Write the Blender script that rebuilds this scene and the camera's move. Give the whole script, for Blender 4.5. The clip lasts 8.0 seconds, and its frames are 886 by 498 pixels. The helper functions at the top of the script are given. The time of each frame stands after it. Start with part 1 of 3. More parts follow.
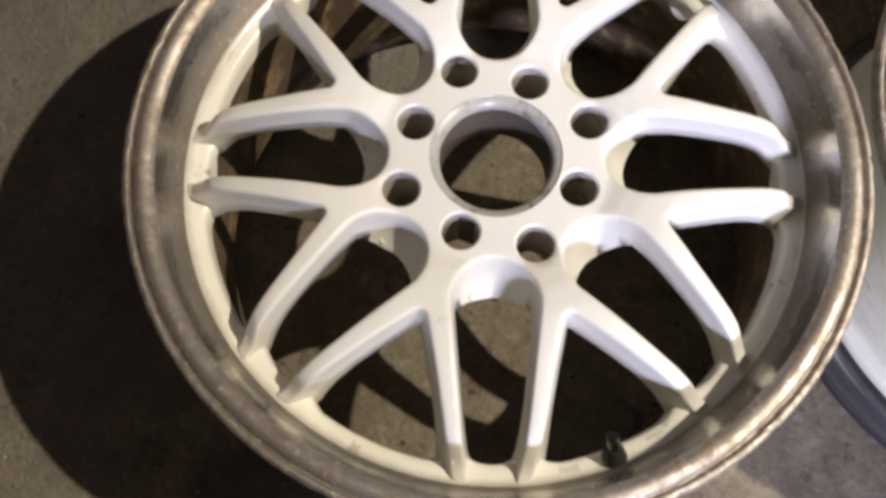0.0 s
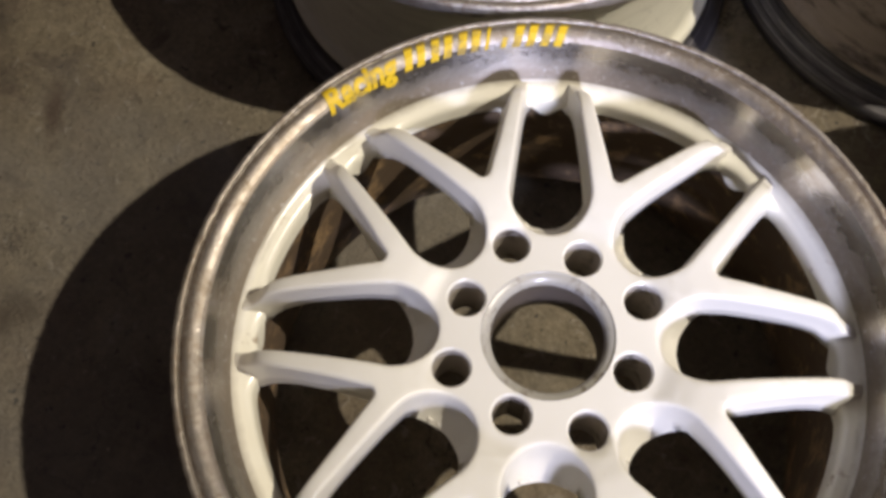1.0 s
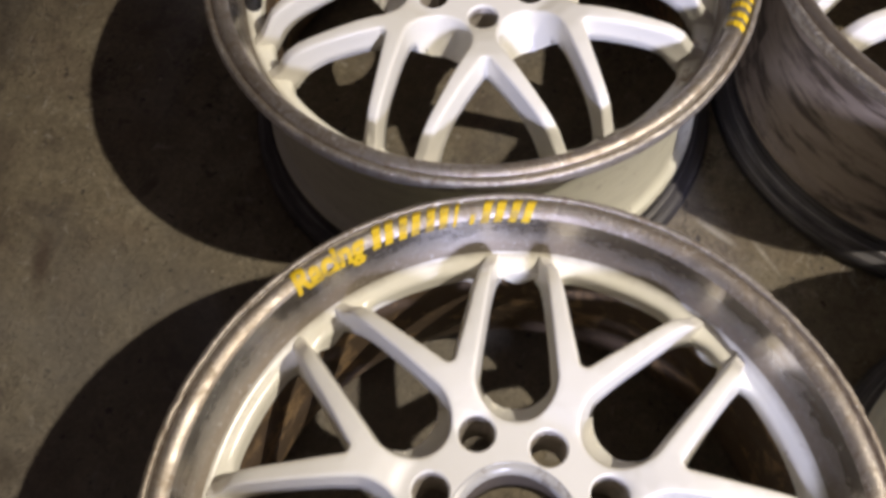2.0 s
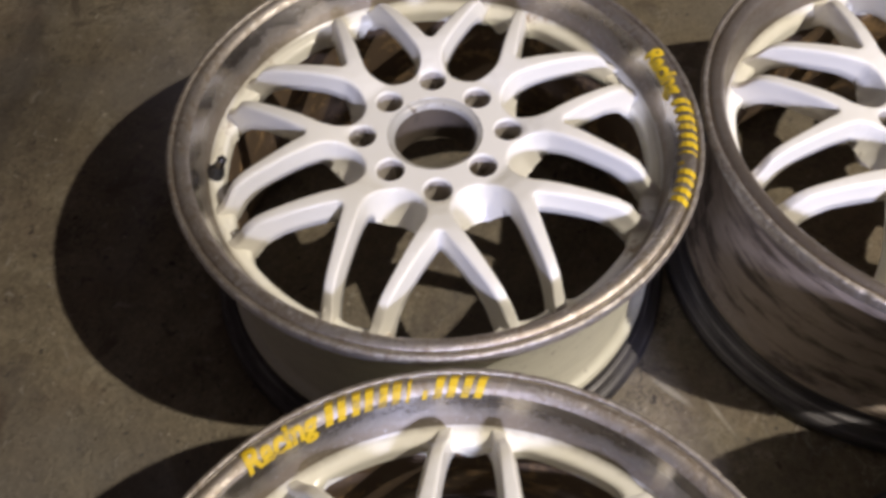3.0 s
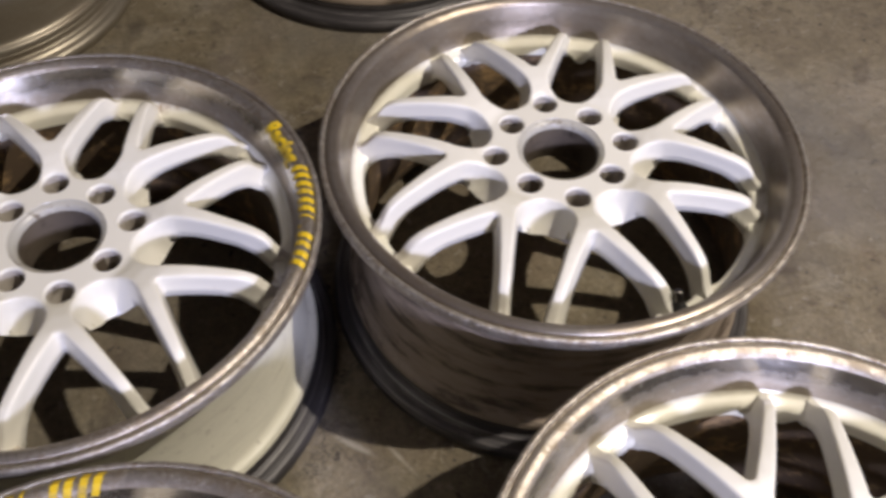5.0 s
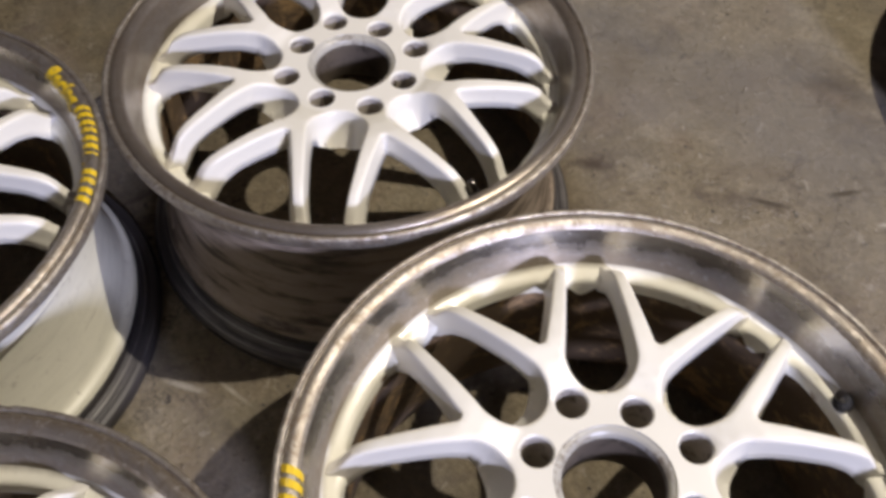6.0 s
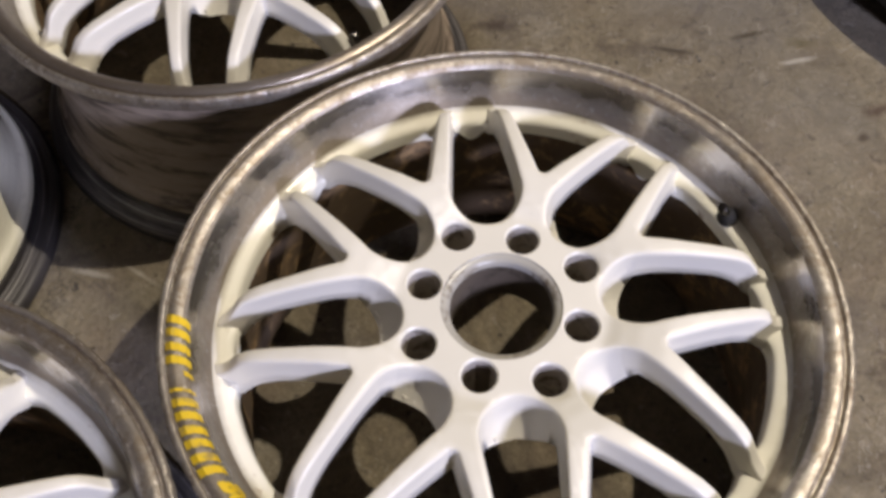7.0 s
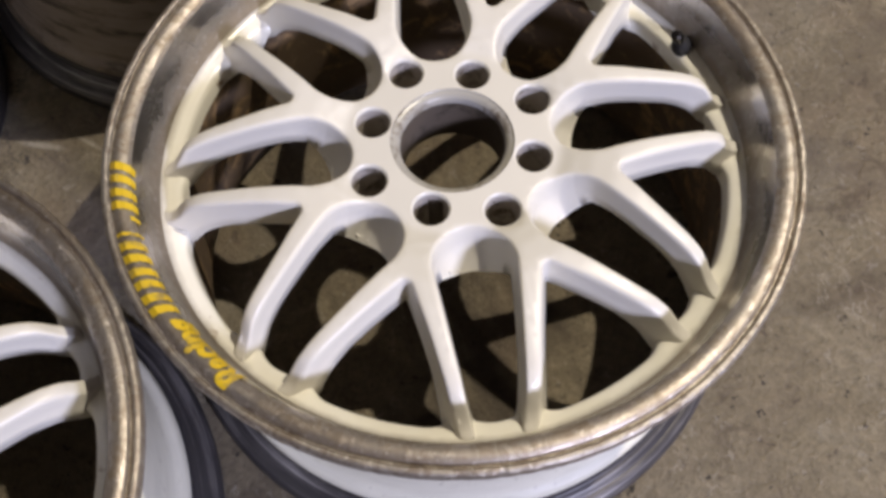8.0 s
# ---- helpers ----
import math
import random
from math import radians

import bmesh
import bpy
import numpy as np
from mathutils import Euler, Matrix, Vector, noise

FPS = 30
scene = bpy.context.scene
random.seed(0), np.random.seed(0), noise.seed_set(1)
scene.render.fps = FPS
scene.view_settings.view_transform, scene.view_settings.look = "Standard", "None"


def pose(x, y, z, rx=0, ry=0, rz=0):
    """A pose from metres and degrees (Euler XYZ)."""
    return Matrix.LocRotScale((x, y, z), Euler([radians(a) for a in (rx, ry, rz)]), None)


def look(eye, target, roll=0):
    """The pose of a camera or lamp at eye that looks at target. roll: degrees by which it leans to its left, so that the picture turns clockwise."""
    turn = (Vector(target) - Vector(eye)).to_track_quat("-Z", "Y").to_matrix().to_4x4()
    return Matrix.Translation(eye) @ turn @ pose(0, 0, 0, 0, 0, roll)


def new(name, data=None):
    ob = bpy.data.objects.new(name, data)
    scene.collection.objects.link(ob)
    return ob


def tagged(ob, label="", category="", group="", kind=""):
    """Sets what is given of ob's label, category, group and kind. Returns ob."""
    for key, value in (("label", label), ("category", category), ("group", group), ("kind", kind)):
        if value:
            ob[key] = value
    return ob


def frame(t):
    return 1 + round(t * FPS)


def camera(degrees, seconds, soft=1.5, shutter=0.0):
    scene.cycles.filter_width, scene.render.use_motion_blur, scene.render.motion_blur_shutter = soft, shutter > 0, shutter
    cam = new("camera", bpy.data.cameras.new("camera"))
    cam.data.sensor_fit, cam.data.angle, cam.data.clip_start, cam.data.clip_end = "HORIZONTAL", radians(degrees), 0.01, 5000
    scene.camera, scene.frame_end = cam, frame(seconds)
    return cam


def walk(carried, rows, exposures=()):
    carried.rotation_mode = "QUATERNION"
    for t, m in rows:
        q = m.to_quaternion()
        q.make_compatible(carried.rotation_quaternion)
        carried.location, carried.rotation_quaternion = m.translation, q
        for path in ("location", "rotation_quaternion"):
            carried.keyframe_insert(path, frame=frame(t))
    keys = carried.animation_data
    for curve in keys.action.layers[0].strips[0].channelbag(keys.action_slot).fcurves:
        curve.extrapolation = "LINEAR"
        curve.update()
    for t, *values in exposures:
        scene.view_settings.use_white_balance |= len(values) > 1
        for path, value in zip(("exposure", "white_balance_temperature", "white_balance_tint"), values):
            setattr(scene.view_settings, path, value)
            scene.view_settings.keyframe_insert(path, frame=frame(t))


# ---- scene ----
cam = camera(51.54, 8.0, soft=3.3, shutter=0.3)
ROWS = [
    (0.0, -0.0298, -0.2164, 0.6582, 18.64, 0.07, -0.12),
    (0.5, -0.0417, -0.1886, 0.6667, 21.04, 0.29, 0.80),
    (1.0, -0.0452, -0.1598, 0.6723, 23.30, 1.01, 1.68),
    (1.5, -0.0420, -0.1327, 0.6819, 25.53, 1.25, 2.11),
    (1.7, -0.0298, -0.1151, 0.6899, 25.98, 2.50, 1.78),
    (2.8, -0.0008, -0.0673, 0.7200, 33.12, 1.50, 2.17),
    (3.0, 0.0012, -0.0656, 0.7270, 34.51, 1.15, 0.96),
    (3.5, 0.0252, -0.0544, 0.7352, 36.47, 0.30, -1.57),
    (4.0, 0.0633, -0.0575, 0.7477, 37.86, -0.23, -4.59),
    (4.5, 0.1111, -0.0705, 0.7497, 38.46, -0.39, -8.25),
    (5.0, 0.1557, -0.0945, 0.7427, 38.89, -1.19, -12.99),
    (5.2, 0.1694, -0.1059, 0.7397, 38.77, -1.58, -15.04),
    (6.3, 0.2491, -0.1888, 0.6972, 36.90, -0.18, -23.80),
    (6.5, 0.2558, -0.1998, 0.6926, 35.55, -0.04, -24.77),
    (7.0, 0.2644, -0.2289, 0.6741, 33.27, 0.46, -26.96),
    (7.5, 0.2715, -0.2493, 0.6590, 30.20, 0.67, -28.66),
    (8.0, 0.2656, -0.2667, 0.6457, 27.39, 0.81, -29.66),
]
walk(cam, [(t, pose(x, y, z, rx, ry, rz)) for t, x, y, z, rx, ry, rz in ROWS],
     [(0.0, 0.36, 6500, 10), (1.0, 0.32, 6500, 10), (3.0, 0.20, 6380, 12), (4.0, 0.07, 6380, 12), (5.2, 0.0, 6430, 11), (6.5, -0.12, 6480, 10), (7.0, -0.26, 6620, 10), (7.5, -0.44, 6650, 10), (8.0, -0.33, 6620, 10)])

# ---- light: one warm work lamp on a stand at the right, one cool spot lamp lower behind the camera ----
world = bpy.data.worlds.new("night")
scene.world = world
world.use_nodes = True
world.node_tree.nodes["Background"].inputs[0].default_value = (0.5, 0.55, 0.7, 1)
world.node_tree.nodes["Background"].inputs[1].default_value = 0.006


def lamp(name, kind, place, target, energy, colour, size):
    data = bpy.data.lights.new(name, kind)
    data.energy, data.color, data.shadow_soft_size = energy, colour, size
    ob = new(name, data)
    ob.matrix_world = look(place, target)
    return ob


lamp("work_lamp", "POINT", (1.379, -0.152, 2.00), (0, 0, 0), 176.0, (1.0, 0.90, 0.75), 0.018)
beam = lamp("spot_lamp", "SPOT", (0.70, -2.80, 1.52), (1.08, 0.955, 0.0), 520.0, (0.69, 0.71, 1.0), 0.16)
beam.data.spot_size, beam.data.spot_blend = radians(40.0), 0.13


# ---- materials ----
class Mat:
    """A node material with a Principled shader and short helpers."""

    def __init__(self, name, rough=0.5, metal=0.0):
        self.m = bpy.data.materials.new(name)
        self.m.use_nodes = True
        self.t = self.m.node_tree
        self.b = self.t.nodes["Principled BSDF"]
        self.b.inputs["Roughness"].default_value = rough
        self.b.inputs["Metallic"].default_value = metal
        self.co = self.node("ShaderNodeTexCoord").outputs["Object"]

    def node(self, kind, **values):
        n = self.t.nodes.new(kind)
        for k, v in values.items():
            if k in n.inputs:
                n.inputs[k].default_value = v
        return n

    def link(self, a, b):
        self.t.links.new(a, b)

    def noise(self, scale, detail=4.0, rough=0.6, stretch=None, shift=0.0, distortion=0.0):
        n = self.node("ShaderNodeTexNoise", Scale=scale, Detail=detail, Roughness=rough, Distortion=distortion)
        co = self.co
        mp = self.node("ShaderNodeMapping")
        info = self.node("ShaderNodeObjectInfo")
        mul = self.node("ShaderNodeVectorMath")
        mul.operation = "SCALE"
        mul.inputs[0].default_value = (7.3, 3.1, 5.7)
        self.link(info.outputs["Random"], mul.inputs["Scale"])
        add = self.node("ShaderNodeVectorMath")
        add.inputs[1].default_value = (shift, shift * 0.7, shift * 1.3)
        self.link(mul.outputs[0], add.inputs[0])
        self.link(add.outputs[0], mp.inputs["Location"])
        if stretch:
            mp.inputs["Scale"].default_value = stretch
        self.link(co, mp.inputs["Vector"])
        self.link(mp.outputs[0], n.inputs["Vector"])
        return n.outputs["Fac"]

    def radius(self):
        n = self.node("ShaderNodeVectorMath")
        n.operation = "LENGTH"
        flat = self.node("ShaderNodeVectorMath")
        flat.operation = "MULTIPLY"
        flat.inputs[1].default_value = (1, 1, 0)
        self.link(self.co, flat.inputs[0])
        self.link(flat.outputs[0], n.inputs[0])
        return n.outputs["Value"]

    def turned(self, scale, shift=0.0):
        """Fine rings round the z axis."""
        z = self.node("ShaderNodeSeparateXYZ")
        self.link(self.co, z.inputs[0])
        c = self.node("ShaderNodeCombineXYZ")
        c.inputs[2].default_value = shift
        self.link(self.radius(), c.inputs[0])
        self.link(z.outputs["Z"], c.inputs[1])
        n = self.node("ShaderNodeTexNoise", Scale=scale, Detail=3.0, Roughness=0.7)
        self.link(c.outputs[0], n.inputs["Vector"])
        return n.outputs["Fac"]

    def streaks(self, along, across, shift=0.0, detail=5.0):
        """Blotches drawn out round the z axis; along and across in cells a metre."""
        z = self.node("ShaderNodeSeparateXYZ")
        self.link(self.co, z.inputs[0])
        a = self.node("ShaderNodeMath")
        a.operation = "ARCTAN2"
        self.link(z.outputs["Y"], a.inputs[0])
        self.link(z.outputs["X"], a.inputs[1])
        info = self.node("ShaderNodeObjectInfo")
        vals = []
        for src, k, off in ((a.outputs[0], 0.19 * along, shift), (self.radius(), across, shift * 0.7), (z.outputs["Z"], across, 0.0)):
            n = self.node("ShaderNodeMath")
            n.operation = "MULTIPLY_ADD"
            n.inputs[1].default_value, n.inputs[2].default_value = k, off
            self.link(src, n.inputs[0])
            vals.append(n.outputs[0])
        c = self.node("ShaderNodeCombineXYZ")
        for i, o in enumerate(vals):
            self.link(o, c.inputs[i])
        move = self.node("ShaderNodeVectorMath")
        move.operation = "SCALE"
        move.inputs[0].default_value = (37.0, 11.0, 23.0)
        self.link(info.outputs["Random"], move.inputs["Scale"])
        add = self.node("ShaderNodeVectorMath")
        self.link(c.outputs[0], add.inputs[0])
        self.link(move.outputs[0], add.inputs[1])
        n = self.node("ShaderNodeTexNoise", Scale=1.0, Detail=detail, Roughness=0.65)
        self.link(add.outputs[0], n.inputs["Vector"])
        return n.outputs["Fac"]

    def ramp(self, fac, stops):
        n = self.node("ShaderNodeValToRGB")
        el = n.color_ramp.elements
        while len(el) < len(stops):
            el.new(0.5)
        for e, (pos, col) in zip(el, stops):
            e.position = pos
            e.color = (*col, 1) if isinstance(col, tuple) else (col, col, col, 1)
        self.link(fac, n.inputs["Fac"])
        return n.outputs["Color"]

    def mix(self, fac, a, b, kind="MIX"):
        n = self.node("ShaderNodeMix")
        n.data_type, n.blend_type = "RGBA", kind
        for value, slot in ((fac, n.inputs[0]), (a, n.inputs[6]), (b, n.inputs[7])):
            if isinstance(value, (int, float)):
                slot.default_value = value
            elif isinstance(value, tuple):
                slot.default_value = (*value, 1)
            else:
                self.link(value, slot)
        return n.outputs[2]

    def colour(self, a):
        if isinstance(a, tuple):
            self.b.inputs["Base Color"].default_value = (*a, 1)
        else:
            self.link(a, self.b.inputs["Base Color"])
        return self

    def rough(self, a):
        self.link(a, self.b.inputs["Roughness"])
        return self

    def metal(self, a):
        self.link(a, self.b.inputs["Metallic"])
        return self

    def bump(self, fac, strength=0.3, distance=0.001, after=None):
        n = self.node("ShaderNodeBump", Strength=strength, Distance=distance)
        self.link(fac, n.inputs["Height"])
        if after:
            self.link(after, n.inputs["Normal"])
        self.link(n.outputs[0], self.b.inputs["Normal"])
        return n.outputs[0]


def scaled(k, value, by):
    n = k.node("ShaderNodeMath")
    n.operation = "MULTIPLY"
    n.inputs[1].default_value = by
    k.link(value, n.inputs[0])
    return n.outputs[0]


def concrete():
    k = Mat("stained_concrete", 0.85)
    big = k.noise(1.9, 6, 0.65, distortion=0.5)
    mid = k.noise(8.0, 7, 0.75, shift=3.0, distortion=0.4)
    small = k.noise(34.0, 6, 0.75, shift=15.0)
    fine = k.noise(210.0, 5, 0.8, shift=5.0)
    grit = k.noise(420.0, 3, 0.6, shift=8.0)
    base = k.ramp(big, [(0.32, (0.154, 0.125, 0.078)), (0.50, (0.209, 0.174, 0.115)), (0.68, (0.260, 0.224, 0.160))])
    base = k.mix(k.ramp(mid, [(0.38, 0.5), (0.56, 0.0)]), base, (0.110, 0.085, 0.058))
    base = k.mix(k.ramp(mid, [(0.54, 0.0), (0.70, 0.6)]), base, (0.308, 0.273, 0.210))
    base = k.mix(0.4, base, k.ramp(small, [(0.3, 0.30), (0.7, 0.72)]), "OVERLAY")
    base = k.mix(0.6, base, k.ramp(fine, [(0.3, 0.24), (0.7, 0.78)]), "OVERLAY")
    pit = k.ramp(k.noise(110.0, 4, 0.6, shift=11.0), [(0.29, 1.0), (0.36, 0.0)])
    base = k.mix(pit, base, (0.035, 0.029, 0.024))
    speck = k.ramp(k.noise(75.0, 4, 0.65, shift=131.0, distortion=0.6), [(0.62, 0.0), (0.68, 0.55)])
    base = k.mix(speck, base, (0.37, 0.335, 0.275))
    crumb = k.ramp(k.noise(55.0, 5, 0.7, shift=141.0, distortion=0.8), [(0.62, 0.0), (0.67, 0.7)])
    base = k.mix(crumb, base, (0.080, 0.060, 0.044))
    scuff = k.ramp(k.noise(26.0, 6, 0.8, shift=41.0, distortion=1.2, stretch=(1, 0.6, 1)), [(0.63, 0.0), (0.70, 0.6)])
    base = k.mix(scuff, base, (0.40, 0.37, 0.32))
    blot = k.ramp(k.noise(17.0, 5, 0.7, shift=51.0, distortion=0.6), [(0.57, 0.0), (0.66, 0.70)])
    base = k.mix(blot, base, (0.090, 0.068, 0.048))
    stain = k.ramp(k.noise(4.2, 4, 0.6, shift=21.0, distortion=0.9, stretch=(1, 0.45, 1)), [(0.58, 0.0), (0.70, 0.8)])
    base = k.mix(stain, base, (0.052, 0.040, 0.030))
    for scale, shift, wide, strength, tone, lo in ((3.2, 31.0, 0.0045, 0.75, (0.05, 0.040, 0.030), 0.50), (5.5, 67.0, 0.0040, 0.55, (0.44, 0.40, 0.33), 0.53), (9.0, 83.0, 0.007, 0.6, (0.07, 0.052, 0.036), 0.55)):
        n = k.noise(scale, 8, 0.62, shift=shift, distortion=0.3)
        line = k.ramp(n, [(0.5 - wide, 0.0), (0.5, strength), (0.5 + wide, 0.0)])
        patch = k.ramp(k.noise(4.5, 3, 0.6, shift=shift + 5.0), [(lo, 0.0), (lo + 0.07, 1.0)])
        base = k.mix(k.mix(1.0, line, patch, "MULTIPLY"), base, tone)
    red = k.ramp(k.noise(6.5, 5, 0.65, shift=97.0), [(0.54, 0.0), (0.70, 0.28)])
    base = k.mix(red, base, (0.225, 0.155, 0.110))
    grey = k.ramp(k.noise(2.6, 4, 0.6, shift=107.0), [(0.48, 0.0), (0.64, 0.5)])
    base = k.mix(grey, base, (0.186, 0.174, 0.158))
    # single spills and scrapes, and broad patches that dim the right-hand floor: x, y, half length, half width, turn,
    # tone, strength
    for x, y, a, b, deg, tone, strength in (
            (0.634, 0.392, 0.030, 0.012, -25, (0.060, 0.042, 0.028), 0.95),
            (-0.404, 0.251, 0.042, 0.012, 95, (0.085, 0.058, 0.042), 0.8),
            (-0.415, 0.065, 0.060, 0.020, 10, (0.080, 0.062, 0.044), 0.8),
            (0.776, 0.279, 0.026, 0.005, -38, (0.050, 0.038, 0.024), 0.9),
            (0.862, 0.259, 0.028, 0.005, -12, (0.055, 0.042, 0.026), 0.9),
            (0.901, 0.223, 0.022, 0.012, -30, (0.120, 0.100, 0.052), 0.7),
            (0.880, 0.207, 0.026, 0.004, -14, (0.480, 0.450, 0.390), 0.7),
            (0.912, 0.117, 0.024, 0.011, -10, (0.085, 0.055, 0.038), 0.9),
            (0.873, 0.098, 0.008, 0.006, 20, (0.070, 0.050, 0.035), 0.9),
            # next three: broad brown patches, painted weaker lamplight on the right-hand floor
            (0.790, 0.320, 0.070, 0.022, -20, (0.135, 0.105, 0.070), 0.5),
            (0.850, 0.020, 0.080, 0.030, 30, (0.140, 0.112, 0.078), 0.5),
            (0.740, 0.520, 0.060, 0.035, 60, (0.130, 0.102, 0.068), 0.5),
            (0.178, 0.285, 0.026, 0.004, -40, (0.500, 0.470, 0.420), 0.5),
            (0.215, 0.265, 0.022, 0.003, -60, (0.480, 0.450, 0.400), 0.5)):
        mp = k.node("ShaderNodeMapping")
        mp.vector_type = "TEXTURE"
        mp.inputs["Location"].default_value = (x, y, 0)
        mp.inputs["Rotation"].default_value = (0, 0, radians(deg))
        mp.inputs["Scale"].default_value = (a, b, 1)
        k.link(k.co, mp.inputs["Vector"])
        far = k.node("ShaderNodeVectorMath")
        far.operation = "LENGTH"
        k.link(mp.outputs[0], far.inputs[0])
        rag = k.node("ShaderNodeMath")
        rag.operation = "MULTIPLY_ADD"
        rag.inputs[1].default_value = 1.5
        k.link(small, rag.inputs[0])
        k.link(far.outputs["Value"], rag.inputs[2])
        base = k.mix(k.ramp(scaled(k, rag.outputs[0], 0.5), [(0.50, strength), (0.86, 0.0)]), base, tone)
    k.colour(base)
    n = k.bump(mid, 0.4, 0.006)
    n = k.bump(small, 0.85, 0.006, n)
    n = k.bump(fine, 0.75, 0.0026, n)
    n = k.bump(speck, 0.6, 0.0016, n)
    k.bump(grit, 0.4, 0.0008, n)
    return k.m


def paint(name, tone, dirt, amount, rough=0.34):
    k = Mat(name, rough)
    cloud = k.noise(14.0, 4, 0.6)
    c = k.mix(k.ramp(cloud, [(0.35, 0.0), (0.7, 0.35)]), tone, tuple(v * 0.9 for v in tone))
    spot = k.ramp(k.noise(38.0, 6, 0.75, shift=4.0, distortion=0.4), [(1.0 - amount - 0.12, 0.0), (1.0 - amount, 1.0)])
    c = k.mix(spot, c, dirt)
    k.colour(c)
    k.rough(k.ramp(k.noise(60.0, 3, 0.6, shift=9.0), [(0.3, rough - 0.05), (0.7, rough + 0.12)]))
    k.bump(k.noise(240.0, 3, 0.6, shift=2.0), 0.12, 0.0004)
    return k.m


def polished(name, tone, clean, rough, grime, cloudy=0.5, grain=0.3, stained=0.5, bare=0.85, brushed=0.7, seam=False):
    """Bare aluminium that was polished once: turned lines that draw reflections out across them, oxide clouds, pits and grime."""
    k = Mat(name, rough, bare)
    cloud = k.streaks(22.0, 120.0, 1.0)
    fine = k.noise(260.0, 5, 0.75, shift=6.0)
    ring = k.turned(900.0)
    c = k.mix(k.ramp(cloud, [(0.35, 0.0), (0.70, cloudy)]), tone, tuple(v * 0.75 for v in tone))
    c = k.mix(k.ramp(ring, [(0.35, 0.0), (0.7, 0.25)]), c, tuple(v * 0.75 for v in tone))
    brown = k.ramp(k.streaks(9.0, 40.0, 25.0), [(0.36, 0.0), (0.66, stained)])
    c = k.mix(brown, c, (tone[0] * 0.58, tone[1] * 0.50, tone[2] * 0.41))
    pits = k.ramp(k.noise(170.0, 6, 0.8, shift=14.0), [(clean, 0.0), (clean + 0.10, 0.8)])
    scab = k.ramp(k.streaks(80.0, 160.0, 61.0, 7.0), [(clean, 0.0), (clean + 0.06, 0.6)])
    pits = k.mix(1.0, pits, scab, "LIGHTEN")
    c = k.mix(pits, c, grime)
    if seam:
        blur = k.node("ShaderNodeMath")
        blur.operation = "MULTIPLY_ADD"
        blur.inputs[1].default_value = 0.009
        k.link(k.noise(34.0, 6, 0.8, shift=44.0), blur.inputs[0])
        k.link(k.radius(), blur.inputs[2])
        dirt = k.ramp(blur.outputs[0], [(0.1868, 0.8), (0.1888, 0.0)])
        c = k.mix(k.ramp(blur.outputs[0], [(0.1870, 0.75), (0.1925, 0.0)]), c, (tone[0] * 0.50, tone[1] * 0.43, tone[2] * 0.34))
        c = k.mix(dirt, c, (0.13, 0.10, 0.07))
        pits = k.mix(1.0, pits, dirt, "LIGHTEN")
    mottle = k.noise(75.0, 6, 0.75, shift=33.0, distortion=0.8)
    c = k.mix(k.ramp(mottle, [(0.45, 0.0), (0.62, grain)]), c, tuple(v * 1.6 for v in grime))
    nick = k.ramp(k.noise(230.0, 5, 0.8, shift=71.0), [(0.58, 0.0), (0.66, min(1.0, 0.3 + grain))])
    c = k.mix(nick, c, tuple(min(0.9, v * 1.35) for v in tone))
    k.colour(c)
    k.metal(k.mix(pits, (bare, bare, bare), (0.2, 0.2, 0.2)))
    r = k.ramp(cloud, [(0.38, rough - 0.03), (0.70, rough + 0.10 * cloudy)])
    r = k.mix(k.ramp(mottle, [(0.42, 0.0), (0.62, grain)]), r, (0.62, 0.62, 0.62))
    k.rough(k.mix(pits, r, (0.7, 0.7, 0.7)))
    if brushed:
        way = k.node("ShaderNodeTangent")
        way.direction_type, way.axis = "RADIAL", "Z"
        k.link(way.outputs[0], k.b.inputs["Tangent"])
        k.b.inputs["Anisotropic"].default_value = brushed
        k.b.inputs["Anisotropic Rotation"].default_value = 0.25
    n = k.bump(ring, 0.06 + 0.2 * grain, 0.0004)
    n = k.bump(k.streaks(40.0, 90.0, 19.0), grain * 0.25, 0.0010, n)
    n = k.bump(mottle, grain * 0.5, 0.0012, n)
    k.bump(fine, grain * 0.7, 0.0007, n)
    return k.m


def bead_paint():
    """Tyre bead seat: black rubber rings and scuffs with bare pale metal showing through in places."""
    k = Mat("rubber_marked_bead", 0.46, 0.2)
    ring = k.turned(330.0, 2.0)
    patch = k.streaks(9.0, 60.0, 8.0)
    add = k.node("ShaderNodeMath")
    k.link(ring, add.inputs[0])
    k.link(patch, add.inputs[1])
    c = k.ramp(scaled(k, add.outputs[0], 0.5), [(0.0, (0.030, 0.028, 0.030)), (0.50, (0.050, 0.046, 0.048)), (0.58, (0.15, 0.14, 0.14)), (0.68, (0.40, 0.39, 0.38))])
    k.colour(c)
    k.bump(ring, 0.3, 0.0006)
    return k.m


